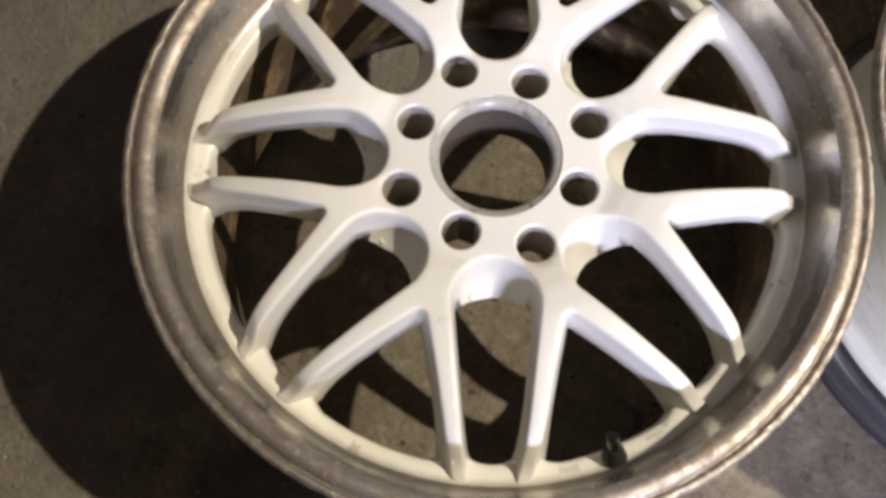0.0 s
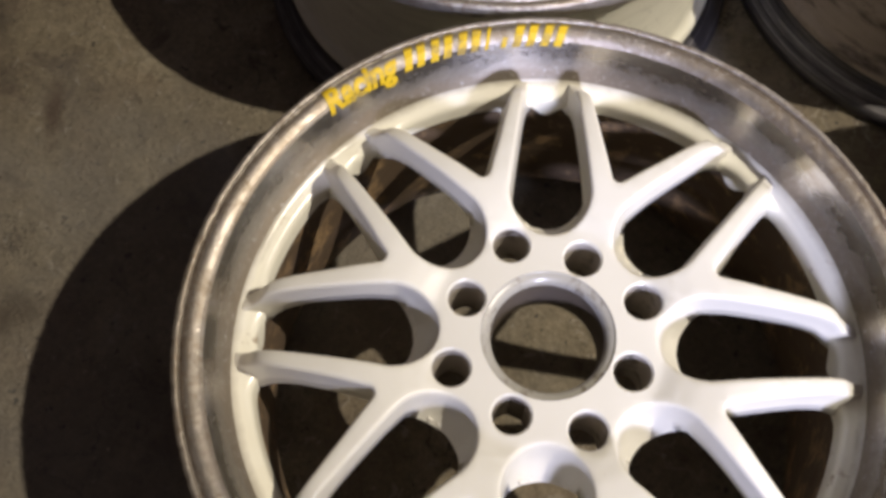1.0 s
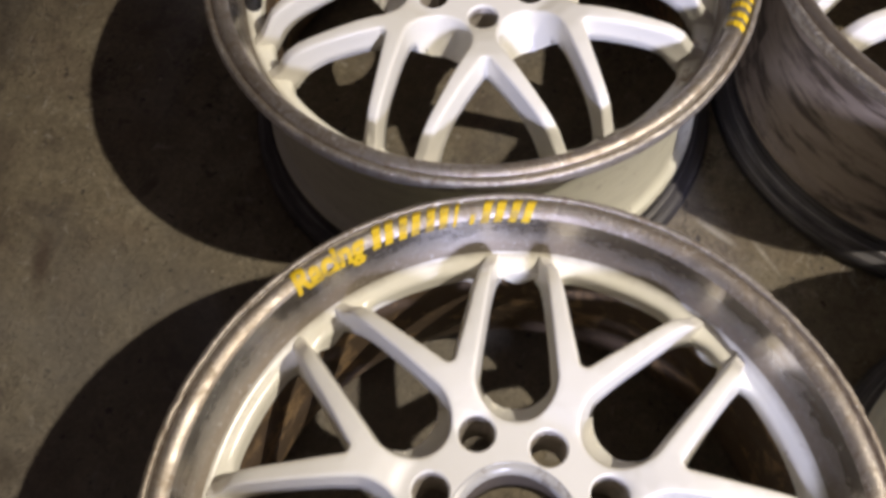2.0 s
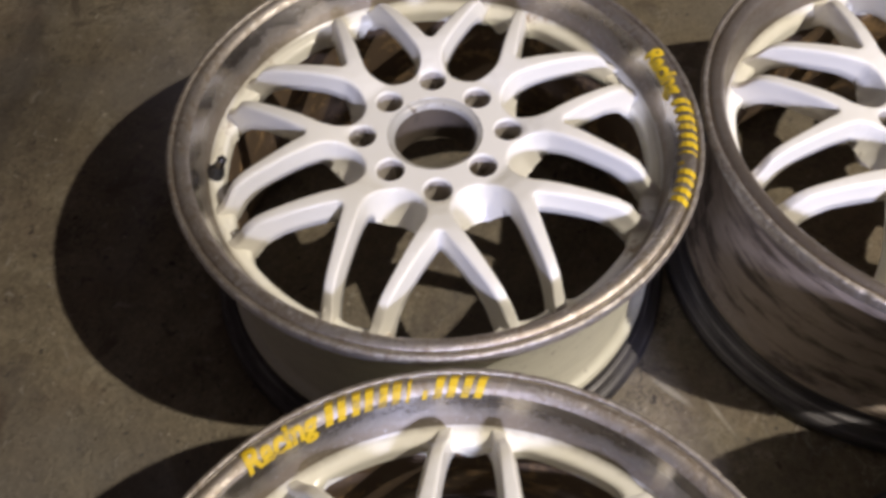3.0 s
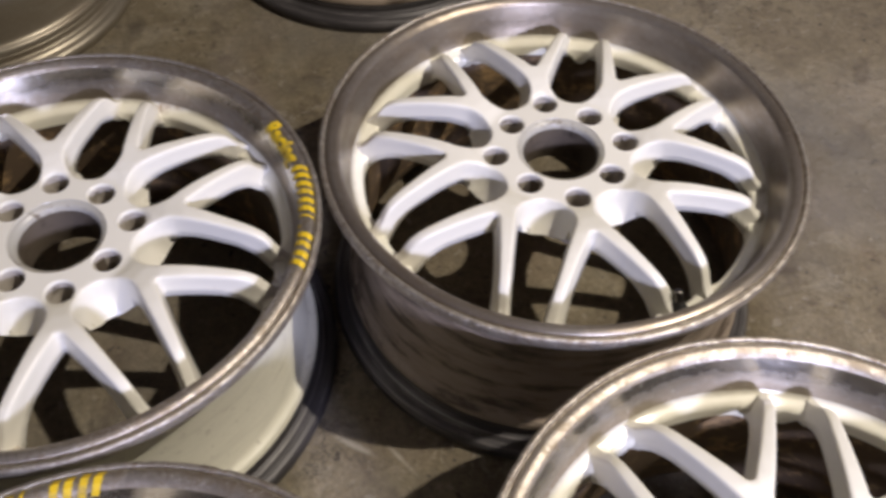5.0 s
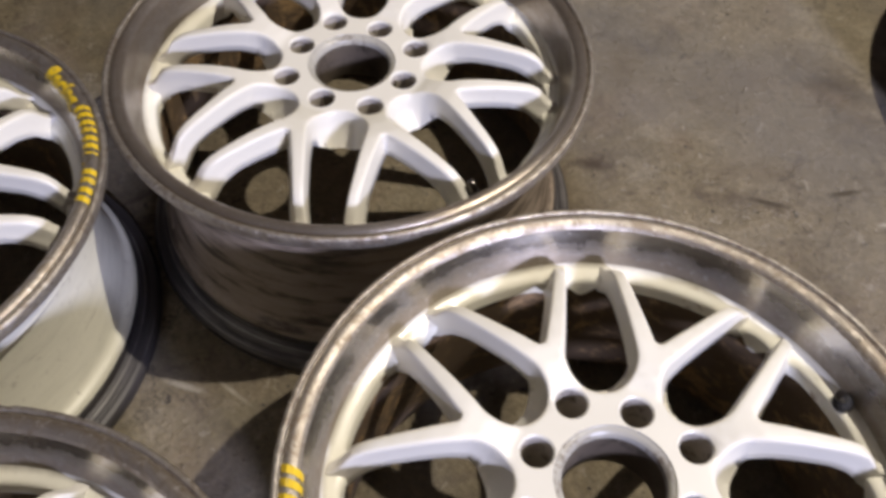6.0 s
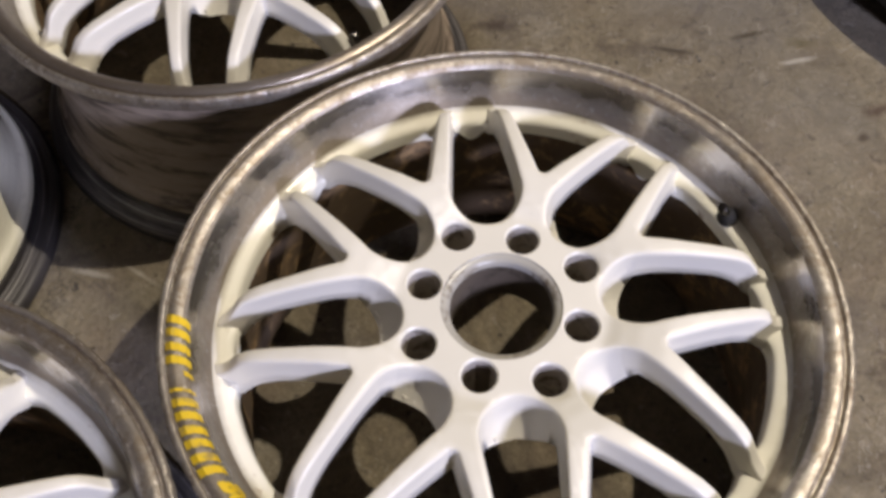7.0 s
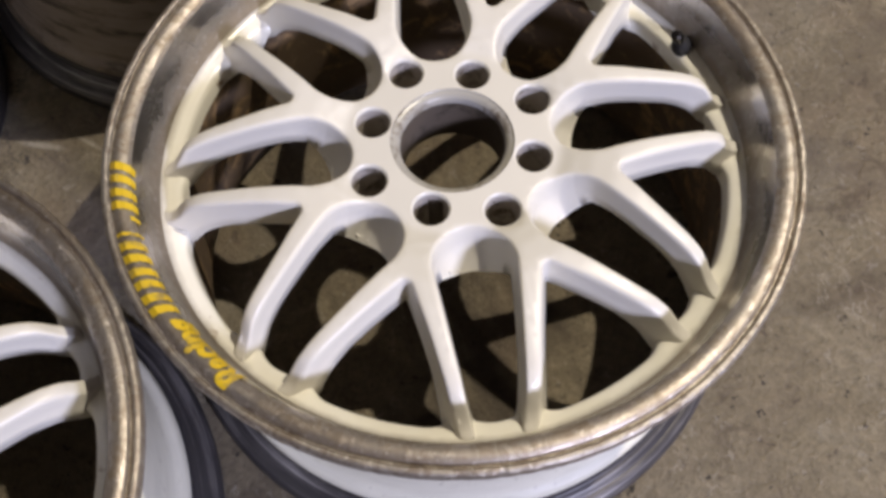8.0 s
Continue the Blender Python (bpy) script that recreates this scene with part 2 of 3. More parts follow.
def ledge_paint():
    k = Mat("white_ledge_paint", 0.24)
    cloud = k.noise(16.0, 4, 0.6)
    c = k.mix(k.ramp(cloud, [(0.4, 0.0), (0.7, 0.6)]), (0.84, 0.82, 0.72), (0.74, 0.70, 0.56))
    add = k.node("ShaderNodeMath")
    add.operation = "MULTIPLY_ADD"
    add.inputs[1].default_value = 0.006
    k.link(k.noise(45.0, 5, 0.75, shift=4.0), add.inputs[0])
    k.link(k.radius(), add.inputs[2])
    seam = k.ramp(add.outputs[0], [(0.1828, 0.0), (0.1845, 0.9)])
    c = k.mix(seam, c, (0.085, 0.055, 0.028))
    rust = k.ramp(k.noise(30.0, 5, 0.7, shift=17.0), [(0.61, 0.0), (0.70, 0.8)])
    c = k.mix(rust, c, (0.26, 0.165, 0.085))
    k.colour(c)
    k.bump(k.noise(90.0, 4, 0.7, shift=2.0), 0.25, 0.0008)
    return k.m


def barrel_paint(name, tone, streak, amount):
    k = Mat(name, 0.5)
    long = k.streaks(13.0, 60.0, 3.0, 7.0)
    rub = k.streaks(18.0, 120.0, 12.0, 6.0)
    c = k.mix(k.ramp(k.noise(9.0, 3, 0.6, shift=5.0), [(0.35, 0.0), (0.7, 0.5)]), tone, tuple(v * 0.78 for v in tone))
    c = k.mix(k.ramp(rub, [(0.45, 0.0), (0.66, amount)]), c, tuple(v * 0.6 for v in tone))
    c = k.mix(k.ramp(long, [(1.0 - amount - 0.1, 0.0), (1.0 - amount + 0.02, 1.0)]), c, streak)
    c = k.mix(k.ramp(k.noise(110.0, 4, 0.7, shift=8.0), [(0.6, 0.0), (0.75, 0.6)]), c, streak)
    k.colour(c)
    k.rough(k.ramp(rub, [(0.35, 0.42), (0.65, 0.62)]))
    k.bump(long, 0.1, 0.0006)
    return k.m


M_FLOOR = concrete()
M_WHITE = paint("white_wheel_paint", (0.725, 0.70, 0.625), (0.46, 0.41, 0.31), 0.21)
M_LEDGE = ledge_paint()
M_LIP = polished("polished_aluminium", (0.72, 0.71, 0.69), 0.67, 0.225, (0.24, 0.19, 0.14), 0.5, 0.12, 0.7, 0.97, 0.85, True)
M_LIP_DULL = polished("oxidised_aluminium", (0.40, 0.36, 0.31), 0.66, 0.31, (0.15, 0.12, 0.09), 0.5, 0.30, 0.7, 0.78, 0.7)
M_EDGE = polished("corroded_aluminium_edge", (0.58, 0.545, 0.49), 0.60, 0.44, (0.16, 0.13, 0.10), 0.6, 0.85, 0.7, 0.85, 0.3)
M_FLANGE = polished("scratched_aluminium_flange", (0.60, 0.56, 0.51), 0.62, 0.36, (0.18, 0.145, 0.105), 0.7, 0.8, 0.8, 0.85, 0.5)
M_BORE = paint("bare_bore_metal", (0.40, 0.385, 0.345), (0.14, 0.11, 0.08), 0.36, 0.30)
M_HOLE = paint("grimy_bare_metal", (0.44, 0.40, 0.35), (0.09, 0.07, 0.05), 0.36, 0.45)
# bore wall: dark brown with still darker spots
M_BORE_WALL = paint("dark_brown_bore", (0.115, 0.092, 0.07), (0.05, 0.04, 0.03), 0.36, 0.55)
M_BARREL = barrel_paint("cream_barrel_paint", (0.77, 0.75, 0.64), (0.30, 0.26, 0.22), 0.26)
M_BARREL_DIRTY = barrel_paint("grimy_barrel_paint", (0.33, 0.268, 0.215), (0.085, 0.064, 0.048), 0.42)
M_INNER = paint("brake_dust_inside", (0.105, 0.072, 0.045), (0.34, 0.225, 0.115), 0.36, 0.6)
M_BEAD = bead_paint()
M_YELLOW = paint("yellow_lettering", (0.70, 0.48, 0.015), (0.30, 0.22, 0.07), 0.36, 0.5)
M_RUBBER = paint("black_rubber", (0.018, 0.017, 0.016), (0.06, 0.055, 0.05), 0.2, 0.55)
M_BRASS = Mat("valve_metal", 0.28, 1.0).colour((0.16, 0.15, 0.14)).m
M_SILVER = polished("silver_wheel_paint", (0.36, 0.325, 0.265), 0.72, 0.42, (0.12, 0.10, 0.075), 0.4, 0.1, 0.4, 0.7, 0.0)
M_GRIT = paint("sand_grains", (0.34, 0.30, 0.23), (0.12, 0.1, 0.08), 0.4, 0.8)
M_FLAKE = paint("dirt_chips", (0.085, 0.065, 0.045), (0.20, 0.17, 0.13), 0.3, 0.8)
# violet tint is there to colour the bounced fill light
M_WALL = paint("violet_bounce_plaster", (0.138, 0.124, 0.155), (0.10, 0.09, 0.11), 0.2, 0.8)


# ---- mesh helpers ----
def mesh_of(name, verts, faces, material, smooth=True, sharp=None):
    me = bpy.data.meshes.new(name)
    me.from_pydata([tuple(v) for v in verts], [], faces)
    me.materials.append(material)
    bm = bmesh.new()
    bm.from_mesh(me)
    bmesh.ops.recalc_face_normals(bm, faces=bm.faces)
    for fc in bm.faces:
        fc.smooth = smooth
    if sharp:
        for e in bm.edges:
            if len(e.link_faces) == 2 and e.calc_face_angle() > radians(sharp):
                e.smooth = False
    bm.to_mesh(me)
    bm.free()
    return me


def part(name, me, parent, label=""):
    ob = new(name, me)
    ob.parent = parent
    return tagged(ob, label)


def thing(name, m, label, category, group=""):
    ob = new(name)
    ob.empty_display_size = 0.05
    ob.matrix_world = m
    return tagged(ob, label, category, group)


def lathe(profile, seg=144, closed=False):
    verts, faces = [], []
    n = len(profile)
    for i in range(seg):
        a = 2 * math.pi * i / seg
        ca, sa = math.cos(a), math.sin(a)
        verts += [(r * ca, r * sa, z) for r, z in profile]
    for i in range(seg):
        j = (i + 1) % seg
        for k in range(n if closed else n - 1):
            l = (k + 1) % n
            faces.append((i * n + k, j * n + k, j * n + l, i * n + l))
    return verts, faces


def curve_through(points, steps=4):
    """Catmull-Rom through the points, to round a profile."""
    out = []
    p = [points[0], *points, points[-1]]
    for i in range(1, len(p) - 2):
        for s in range(steps):
            u = s / steps
            out.append(tuple(
                0.5 * (2 * p[i][c] + (p[i + 1][c] - p[i - 1][c]) * u
                       + (2 * p[i - 1][c] - 5 * p[i][c] + 4 * p[i + 1][c] - p[i + 2][c]) * u * u
                       + (3 * p[i][c] - p[i - 1][c] - 3 * p[i + 1][c] + p[i + 2][c]) * u ** 3) for c in (0, 1)))
    out.append(points[-1])
    return out


# ---- the alloy wheel: a 15 inch, eight Y spokes, double four-bolt pattern ----
EDGE = [(0.2010, 0.1815), (0.2050, 0.1838), (0.2067, 0.1875), (0.2071, 0.1920), (0.2069, 0.1944), (0.2062, 0.1957), (0.2050, 0.1963), (0.2036, 0.1963), (0.2027, 0.1954), (0.2021, 0.1936), (0.2009, 0.1935)]
FLANGE = [(0.2009, 0.1935), (0.2004, 0.1956), (0.1991, 0.1967), (0.1966, 0.1973), (0.1938, 0.1967), (0.1914, 0.1953), (0.1896, 0.1930)]
LIP = [(0.1896, 0.1930), (0.1886, 0.1895), (0.1872, 0.1845), (0.1857, 0.1785), (0.1838, 0.1710), (0.1812, 0.1638)]
LEDGE = [(0.1812, 0.1638), (0.1795, 0.1622), (0.1760, 0.1606), (0.1730, 0.1592), (0.1712, 0.1570), (0.1705, 0.1530), (0.1700, 0.1470)]
OUTSIDE = [(0.2010, 0.1815), (0.1945, 0.1785), (0.1915, 0.1745), (0.1905, 0.1600), (0.1890, 0.1550), (0.1800, 0.1440), (0.1780, 0.1360),
           (0.1765, 0.1150), (0.1770, 0.0900), (0.1805, 0.0560), (0.1835, 0.0420), (0.1890, 0.0380), (0.1905, 0.0320)]
BEAD = [(0.1905, 0.0320), (0.1893, 0.0302), (0.1904, 0.0284), (0.1900, 0.0236), (0.1914, 0.0208), (0.1952, 0.0194), (0.1984, 0.0164), (0.2000, 0.0160),
        (0.2040, 0.0142), (0.2066, 0.0108), (0.2070, 0.0062), (0.2055, 0.0016), (0.2020, 0.0000), (0.1980, 0.0008)]
INSIDE = [(0.1724, 0.1560), (0.1716, 0.1500), (0.1712, 0.1350), (0.1716, 0.1100), (0.1730, 0.0800), (0.1764, 0.0500), (0.1812, 0.0300), (0.1860, 0.0180), (0.1930, 0.0080), (0.1980, 0.0008)]


HUB_TOP = 0.1840


def face_height(r):
    """The wheel face over its radius: flat hub, rising neck, straight arms, an elbow and the drop to the ledge."""
    return float(np.interp(r, [0.03, 0.0655, 0.0735, 0.085, 0.100, 0.115, 0.130, 0.145, 0.150, 0.154, 0.1572, 0.1598, 0.1620, 0.1640, 0.1658, 0.1676, 0.1695, 0.1715, 0.1738, 0.1765, 0.1790],
                           [HUB_TOP, HUB_TOP, 0.1870, 0.1902, 0.1924, 0.1924, 0.1908, 0.1884, 0.1873, 0.1861, 0.1848, 0.1833, 0.1815, 0.1793, 0.1767, 0.1738, 0.1708, 0.1680, 0.1657, 0.1640, 0.1630]))


def spoke_depth(r):
    return float(np.interp(r, [0.065, 0.08, 0.105, 0.14, 0.152, 0.158, 0.163, 0.168, 0.172, 0.179], [0.0275, 0.0235, 0.0190, 0.0187, 0.0215, 0.0245, 0.0275, 0.0235, 0.0190, 0.0120]))


def polar(r, degrees):
    return (r * math.cos(radians(degrees)), r * math.sin(radians(degrees)))


def arm_outline():
    """Half of a Y spoke, from the crotch on its axis round the foot to the apex of the U beside it; its axis is +x.
    Every point comes with 0 (crotch side) or 1 (U side)."""
    pts = []
    x0, slope, rad = 0.0983, radians(33.8), 0.0040
    cx = x0 + rad / math.sin(slope)
    for i in range(7):
        a = math.pi - (math.pi / 2 - slope) * i / 6
        pts.append((cx + rad * math.cos(a), rad * math.sin(a), 0))
    sx = pts[-1][0]
    for i in range(1, 19):
        u = sx + (0.1715 - sx) * i / 18
        pts.append((u, (u - x0) * math.tan(slope) - 0.0016 * min(1.0, max(0.0, (u - 0.125) / 0.04)), 0))
    v_end = pts[-1][:2]

    def u_point(u, w):
        r, a = math.hypot(u, w), 22.5 - math.degrees(math.atan2(w, u))
        return (*polar(r, a), 1)

    u_end = u_point(0.1780, 0.0127)
    # the rounded end, sunk in the ledge
    ex, ey = math.cos(radians(33.8)), math.sin(radians(33.8))
    mid = ((v_end[0] + u_end[0]) / 2, (v_end[1] + u_end[1]) / 2)
    wx, wy = (u_end[0] - v_end[0]) / 2, (u_end[1] - v_end[1]) / 2
    for i in range(1, 6):
        a = math.pi * i / 6
        out = 0.0020 * math.sin(a)
        pts.append((mid[0] - wx * math.cos(a) + ex * out, mid[1] - wy * math.cos(a) + ey * out, 0 if i < 3 else 1))
    for i in range(9):
        u = 0.1780 - 0.0180 * i / 9
        pts.append(u_point(u, 0.0127 + (0.1780 - u) * 0.2))
    for i in range(11):
        u = 0.1600 - (0.1600 - 0.0880) * i / 10
        pts.append(u_point(u, 0.0238 - (u - 0.088) / 0.0720 * 0.0075))
    for i in range(1, 15):
        a = math.pi / 2 * i / 14
        pts.append(u_point(0.0880 - 0.0265 * math.sin(a), 0.0238 * math.cos(a)))
    return pts


def sector_rings():
    """Rings of one Y sector, from apex to apex anticlockwise: every outline point with its offsets down the wall."""
    half = arm_outline()
    sided = [(x, -y, k) for x, y, k in reversed(half)] + half[1:]
    full = [(x, y) for x, y, _ in sided]
    n = len(full)
    rings = []
    for i, (x, y, side) in enumerate(sided):
        r, ang = math.hypot(x, y), math.degrees(math.atan2(y, x))
        a, b = full[max(i - 1, 0)], full[min(i + 1, n - 1)]
        tx, ty = b[0] - a[0], b[1] - a[1]
        l = math.hypot(tx, ty)
        nx, ny = ty / l, -tx / l          # towards the opening
        if i in (0, n - 1):
            s = -22.5 if i == 0 else 22.5
            nx, ny = math.cos(radians(s)), math.sin(radians(s))
        deep = spoke_depth(r)
        draft = (0.125 if side else 0.185) * deep + 0.0030 * float(np.interp(r, [0.163, 0.174], [0.0, 1.0]))
        z = face_height(r)
        ring = []
        for off, down in ((-0.0023, 0.0), (-0.0013, 0.0003), (-0.0006, 0.0009), (-0.0001, 0.0019), (0.0002, 0.0032), (draft * 0.16, deep * 0.35), (draft * 0.42, deep * 0.68), (draft, deep)):
            if off < 0:
                off *= float(np.interp(r, [0.168, 0.176], [1.0, 0.6]))
            axis = radians(22.5 if y > 0 else -22.5)
            u, w = x * math.cos(axis) + y * math.sin(axis), y * math.cos(axis) - x * math.sin(axis)
            if off > 0 and u < 0.0885:
                # the U's rounded foot leans back as a cone
                u += off / draft * 0.0150 * min(1.0, max(0.0, (0.0885 - u) / 0.0265)) ** 0.8
                w *= 1 - off / 0.0238
                ring.append((u * math.cos(axis) - w * math.sin(axis), u * math.sin(axis) + w * math.cos(axis), z - down))
            else:
                ring.append((x + nx * off, y + ny * off, (face_height(math.hypot(x + nx * off, y + ny * off)) if off < 0 else z) - down))
        rings.append(ring)
    return full, rings


def fill_flat(loops, inner_points, height):
    """Triangles over an outline with holes; loops[0] is the outline. Returns verts and faces; height(x, y) gives z."""
    from mathutils import geometry
    pts, edges = [], []
    for loop in loops:
        s = len(pts)
        pts += [Vector(q[:2]) for q in loop]
        edges += [(s + i, s + (i + 1) % len(loop)) for i in range(len(loop))]

    def inside(q, loop):
        hit = False
        for i in range(len(loop)):
            a, b = loop[i], loop[i - 1]
            if (a[1] > q[1]) != (b[1] > q[1]) and q[0] < (b[0] - a[0]) * (q[1] - a[1]) / (b[1] - a[1]) + a[0]:
                hit = not hit
        return hit

    def good(q):
        return inside(q, loops[0]) and not any(inside(q, h) for h in loops[1:])

    def clear(q):
        return all((q[0] - a[0]) ** 2 + (q[1] - a[1]) ** 2 > 0.0014 ** 2 for loop in loops for a in loop)

    pts += [Vector(q) for q in inner_points if good(q) and clear(q)]
    exact = [q[2] if len(q) > 2 else None for loop in loops for q in loop]
    v, _, f, source, *_ = geometry.delaunay_2d_cdt(pts, edges, [], 0, 1e-7)
    keep = [tuple(t) for t in f if good([sum(v[i][c] for i in t) / len(t) for c in (0, 1)])]
    out = []
    for q, src in zip(v, source):
        known = [exact[i] for i in src if i < len(exact) and exact[i] is not None]
        out.append((q[0], q[1], known[0] if known else height(q[0], q[1])))
    return out, keep


def turn(verts, degrees):
    c, s = math.cos(radians(degrees)), math.sin(radians(degrees))
    return [(x * c - y * s, x * s + y * c, z) for x, y, z in verts]


def weld(verts, faces, name, material, sharp=None):
    me = bpy.data.meshes.new(name)
    me.from_pydata(verts, [], faces)
    bm = bmesh.new()
    bm.from_mesh(me)
    bmesh.ops.remove_doubles(bm, verts=bm.verts, dist=0.00008)
    bmesh.ops.recalc_face_normals(bm, faces=bm.faces)
    for fc in bm.faces:
        fc.smooth = True
    if sharp:
        for e in bm.edges:
            if len(e.link_faces) == 2 and e.calc_face_angle() > radians(sharp):
                e.smooth = False
    bm.to_mesh(me)
    bm.free()
    me.materials.append(material)
    return me


NECK = 0.0735
BOLT = 0.0106


def wheel_meshes():
    full, rings = sector_rings()
    xs = [i for i, q in enumerate(full) if q[0] >= NECK]
    first, last = xs[0], xs[-1]
    grid = [polar(r, a) for r in (*np.arange(0.036, 0.158, 0.0035), *np.arange(0.1590, 0.1780, 0.0013)) for a in np.arange(-22.5, 22.51, 0.19 / r)]
    # one Y spoke
    own = rings[first:last + 1]
    verts, faces = [], []
    n, d = len(own), len(own[0])
    for ring in own:
        verts += ring
    for i in range(n - 1):
        for k in range(d - 1):
            faces.append((i * d + k, (i + 1) * d + k, (i + 1) * d + k + 1, i * d + k + 1))
    for k in (0, d - 1):
        loop = [ring[k] for ring in own]

        def height(x, y, k=k):
            z = face_height(math.hypot(x, y))
            return z if k == 0 else z - spoke_depth(math.hypot(x, y))

        v, f = fill_flat([loop], grid, height)
        s = len(verts)
        verts += v
        faces += [tuple(s + i for i in t) for t in f]
    spoke = weld(verts, faces, "spoke", M_WHITE)
    # the hub: neck to neck, with apex walls between, bore and bolt holes
    verts, faces = [], []
    outline_top, outline_low = [], []
    for sec in range(8):
        seq = rings[last:] + [turn(r, 45) for r in rings[1:first + 1]]
        seq = [turn(r, 45 * sec) for r in seq]
        s = len(verts)
        for ring in seq:
            verts += ring
        for i in range(len(seq) - 1):
            for k in range(d - 1):
                faces.append((s + i * d + k, s + (i + 1) * d + k, s + (i + 1) * d + k + 1, s + i * d + k + 1))
        outline_top += [r[0] for r in seq]
        outline_low += [r[-1] for r in seq]
    holes, hole_rings = [], []
    for k in range(8):
        c = polar(0.0574 if k % 2 == 0 else 0.0502, -45 * k)
        for rad, store in ((BOLT + 0.0012, holes), (BOLT, hole_rings)):
            store.append([(c[0] + rad * math.cos(2 * math.pi * i / 28), c[1] + rad * math.sin(2 * math.pi * i / 28)) for i in range(28)])
    bore = [polar(0.0378, 360 * i / 72) for i in range(72)]
    wide = [polar(r, a) for r in np.arange(0.040, 0.08, 0.0030) for a in np.arange(0, 360, 0.17 / r)]
    for loop, low in ((outline_top, False), (outline_low, True)):
        def height(x, y, low=low):
            r = math.hypot(x, y)
            return face_height(r) if not low else 0.1570 + 0.0060 * max(0.0, min(1.0, (r - 0.0745) / 0.004))
        v, f = fill_flat([loop, bore, *(hole_rings if low else holes)], wide, height)
        s = len(verts)
        verts += v
        faces += [tuple(s + i for i in t) for t in f]
    for big, small in zip(holes, hole_rings):
        s = len(verts)
        for q in range(28):
            zt = face_height(math.hypot(*big[q]))
            zb = face_height(math.hypot(*small[q]))
            verts += [(*big[q], zt), (*small[q], zb - 0.0012), (*small[q], zb - 0.0032)]
        for q in range(28):
            r = (q + 1) % 28
            for k in range(2):
                faces.append((s + q * 3 + k, s + r * 3 + k, s + r * 3 + k + 1, s + q * 3 + k + 1))
    hub = weld(verts, faces, "hub", M_WHITE, 40)
    v, f = lathe([(BOLT, 0.0), (BOLT, -0.0420), (BOLT + 0.0030, -0.0420), (BOLT + 0.0020, -0.0240), (BOLT + 0.0008, 0.0)], 28, closed=True)
    sleeve = weld(v, f, "bolt_hole", M_HOLE, 40)
    ring = curve_through([(0.0378, HUB_TOP), (0.0370, HUB_TOP - 0.0009), (0.0345, HUB_TOP - 0.0019), (0.0326, HUB_TOP - 0.0037)], 3) + [(0.0319, HUB_TOP - 0.0075), (0.0378, HUB_TOP - 0.0075), (0.0378, HUB_TOP)]
    v, f = lathe(ring, 96)
    bore_ring = weld(v, f, "bore_ring", M_BORE, 45)
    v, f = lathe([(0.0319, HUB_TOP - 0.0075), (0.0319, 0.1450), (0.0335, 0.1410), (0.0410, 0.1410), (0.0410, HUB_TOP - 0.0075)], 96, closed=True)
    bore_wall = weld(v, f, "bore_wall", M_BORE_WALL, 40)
    return spoke, hub, bore_ring, bore_wall, sleeve


SPOKE, HUB, BORE_RING, BORE_WALL, SLEEVE = wheel_meshes()


def lathe_mesh(name, profile, material, steps=3, seg=160, sharp=50):
    v, f = lathe(curve_through(profile, steps) if steps > 1 else profile, seg)
    return weld(v, f, name, material, sharp)


def shell(name, profile, back, material, steps=3, seg=144):
    """A turned part with thickness: the profile, then its back."""
    p = curve_through(profile, steps) + list(back)
    v, f = lathe(p, seg, closed=True)
    return weld(v, f, name, material, 45)


def scuffed_edge(name, material, seed):
    """The outer rim bead with kerb nicks."""
    v, f = lathe(curve_through(EDGE, 3), 480)
    out = []
    for x, y, z in v:
        r = math.hypot(x, y)
        bite = max(0.0, noise.noise(Vector((x * 190, y * 190, seed))) - 0.16) * 0.0016 + noise.noise(Vector((x * 260, y * 260, z * 260 + seed))) * 0.00030
        k = 1 - bite / r if z > 0.186 else 1
        out.append((x * k, y * k, z - bite * 0.5 if z > 0.1945 else z))
    return weld(out, f, name, material, 60)


EDGES = [scuffed_edge("rim_bead", M_EDGE, 3.0 * i) for i in range(4)]
ME_FLANGE = lathe_mesh("flange_face", FLANGE, M_FLANGE, 4)
ME_FLANGE_DULL = lathe_mesh("flange_face", FLANGE, M_LIP_DULL, 4)
ME_LIP = lathe_mesh("polished_lip", LIP, M_LIP, 4)
ME_LIP_DULL = lathe_mesh("polished_lip", LIP, M_LIP_DULL, 4)


def ledge_mesh():
    """The white ledge; beside each pair of arms its inner edge runs out into a fillet, and between two pairs its foot hangs down in a round lobe."""
    p = curve_through(LEDGE, 3)
    v, f = lathe(p, 320)
    out = []
    for x, y, z in v:
        r, a = math.hypot(x, y), math.degrees(math.atan2(y, x)) % 45
        off = abs(a - 22.5)
        if off < 5.7:
            reach = 0.0020 + 0.0040 * (off / 5.7) ** 2
            foot = 0.1550 - 0.0140 * math.cos(math.pi / 2 * min(1.0, off / 4.8)) ** 2
        else:
            reach = 0.0062 * max(0.0, 1 - max(0.0, off - 8.0) / 5.0) ** 2
            foot = 0.1550 - 0.0080 * min(1.0, (off - 5.7) / 4.0)
        w = min(1.0, max(0.0, (0.1775 - r) / 0.0065))
        k = 1 - reach * w / r
        z = z + reach * w * 0.1 if z > 0.1560 else 0.1560 - (0.1560 - z) / 0.0090 * (0.1560 - foot)
        out.append((x * k, y * k, z))
    return weld(out, f, "ledge", M_LEDGE, 50)


ME_LEDGE = ledge_mesh()
ME_BARREL = lathe_mesh("barrel", OUTSIDE, M_BARREL)
ME_BARREL_DIRTY = lathe_mesh("barrel", OUTSIDE, M_BARREL_DIRTY)
ME_BARREL_SILVER = lathe_mesh("barrel", OUTSIDE, M_SILVER)
ME_BEAD = lathe_mesh("bead_seat", BEAD, M_BEAD)
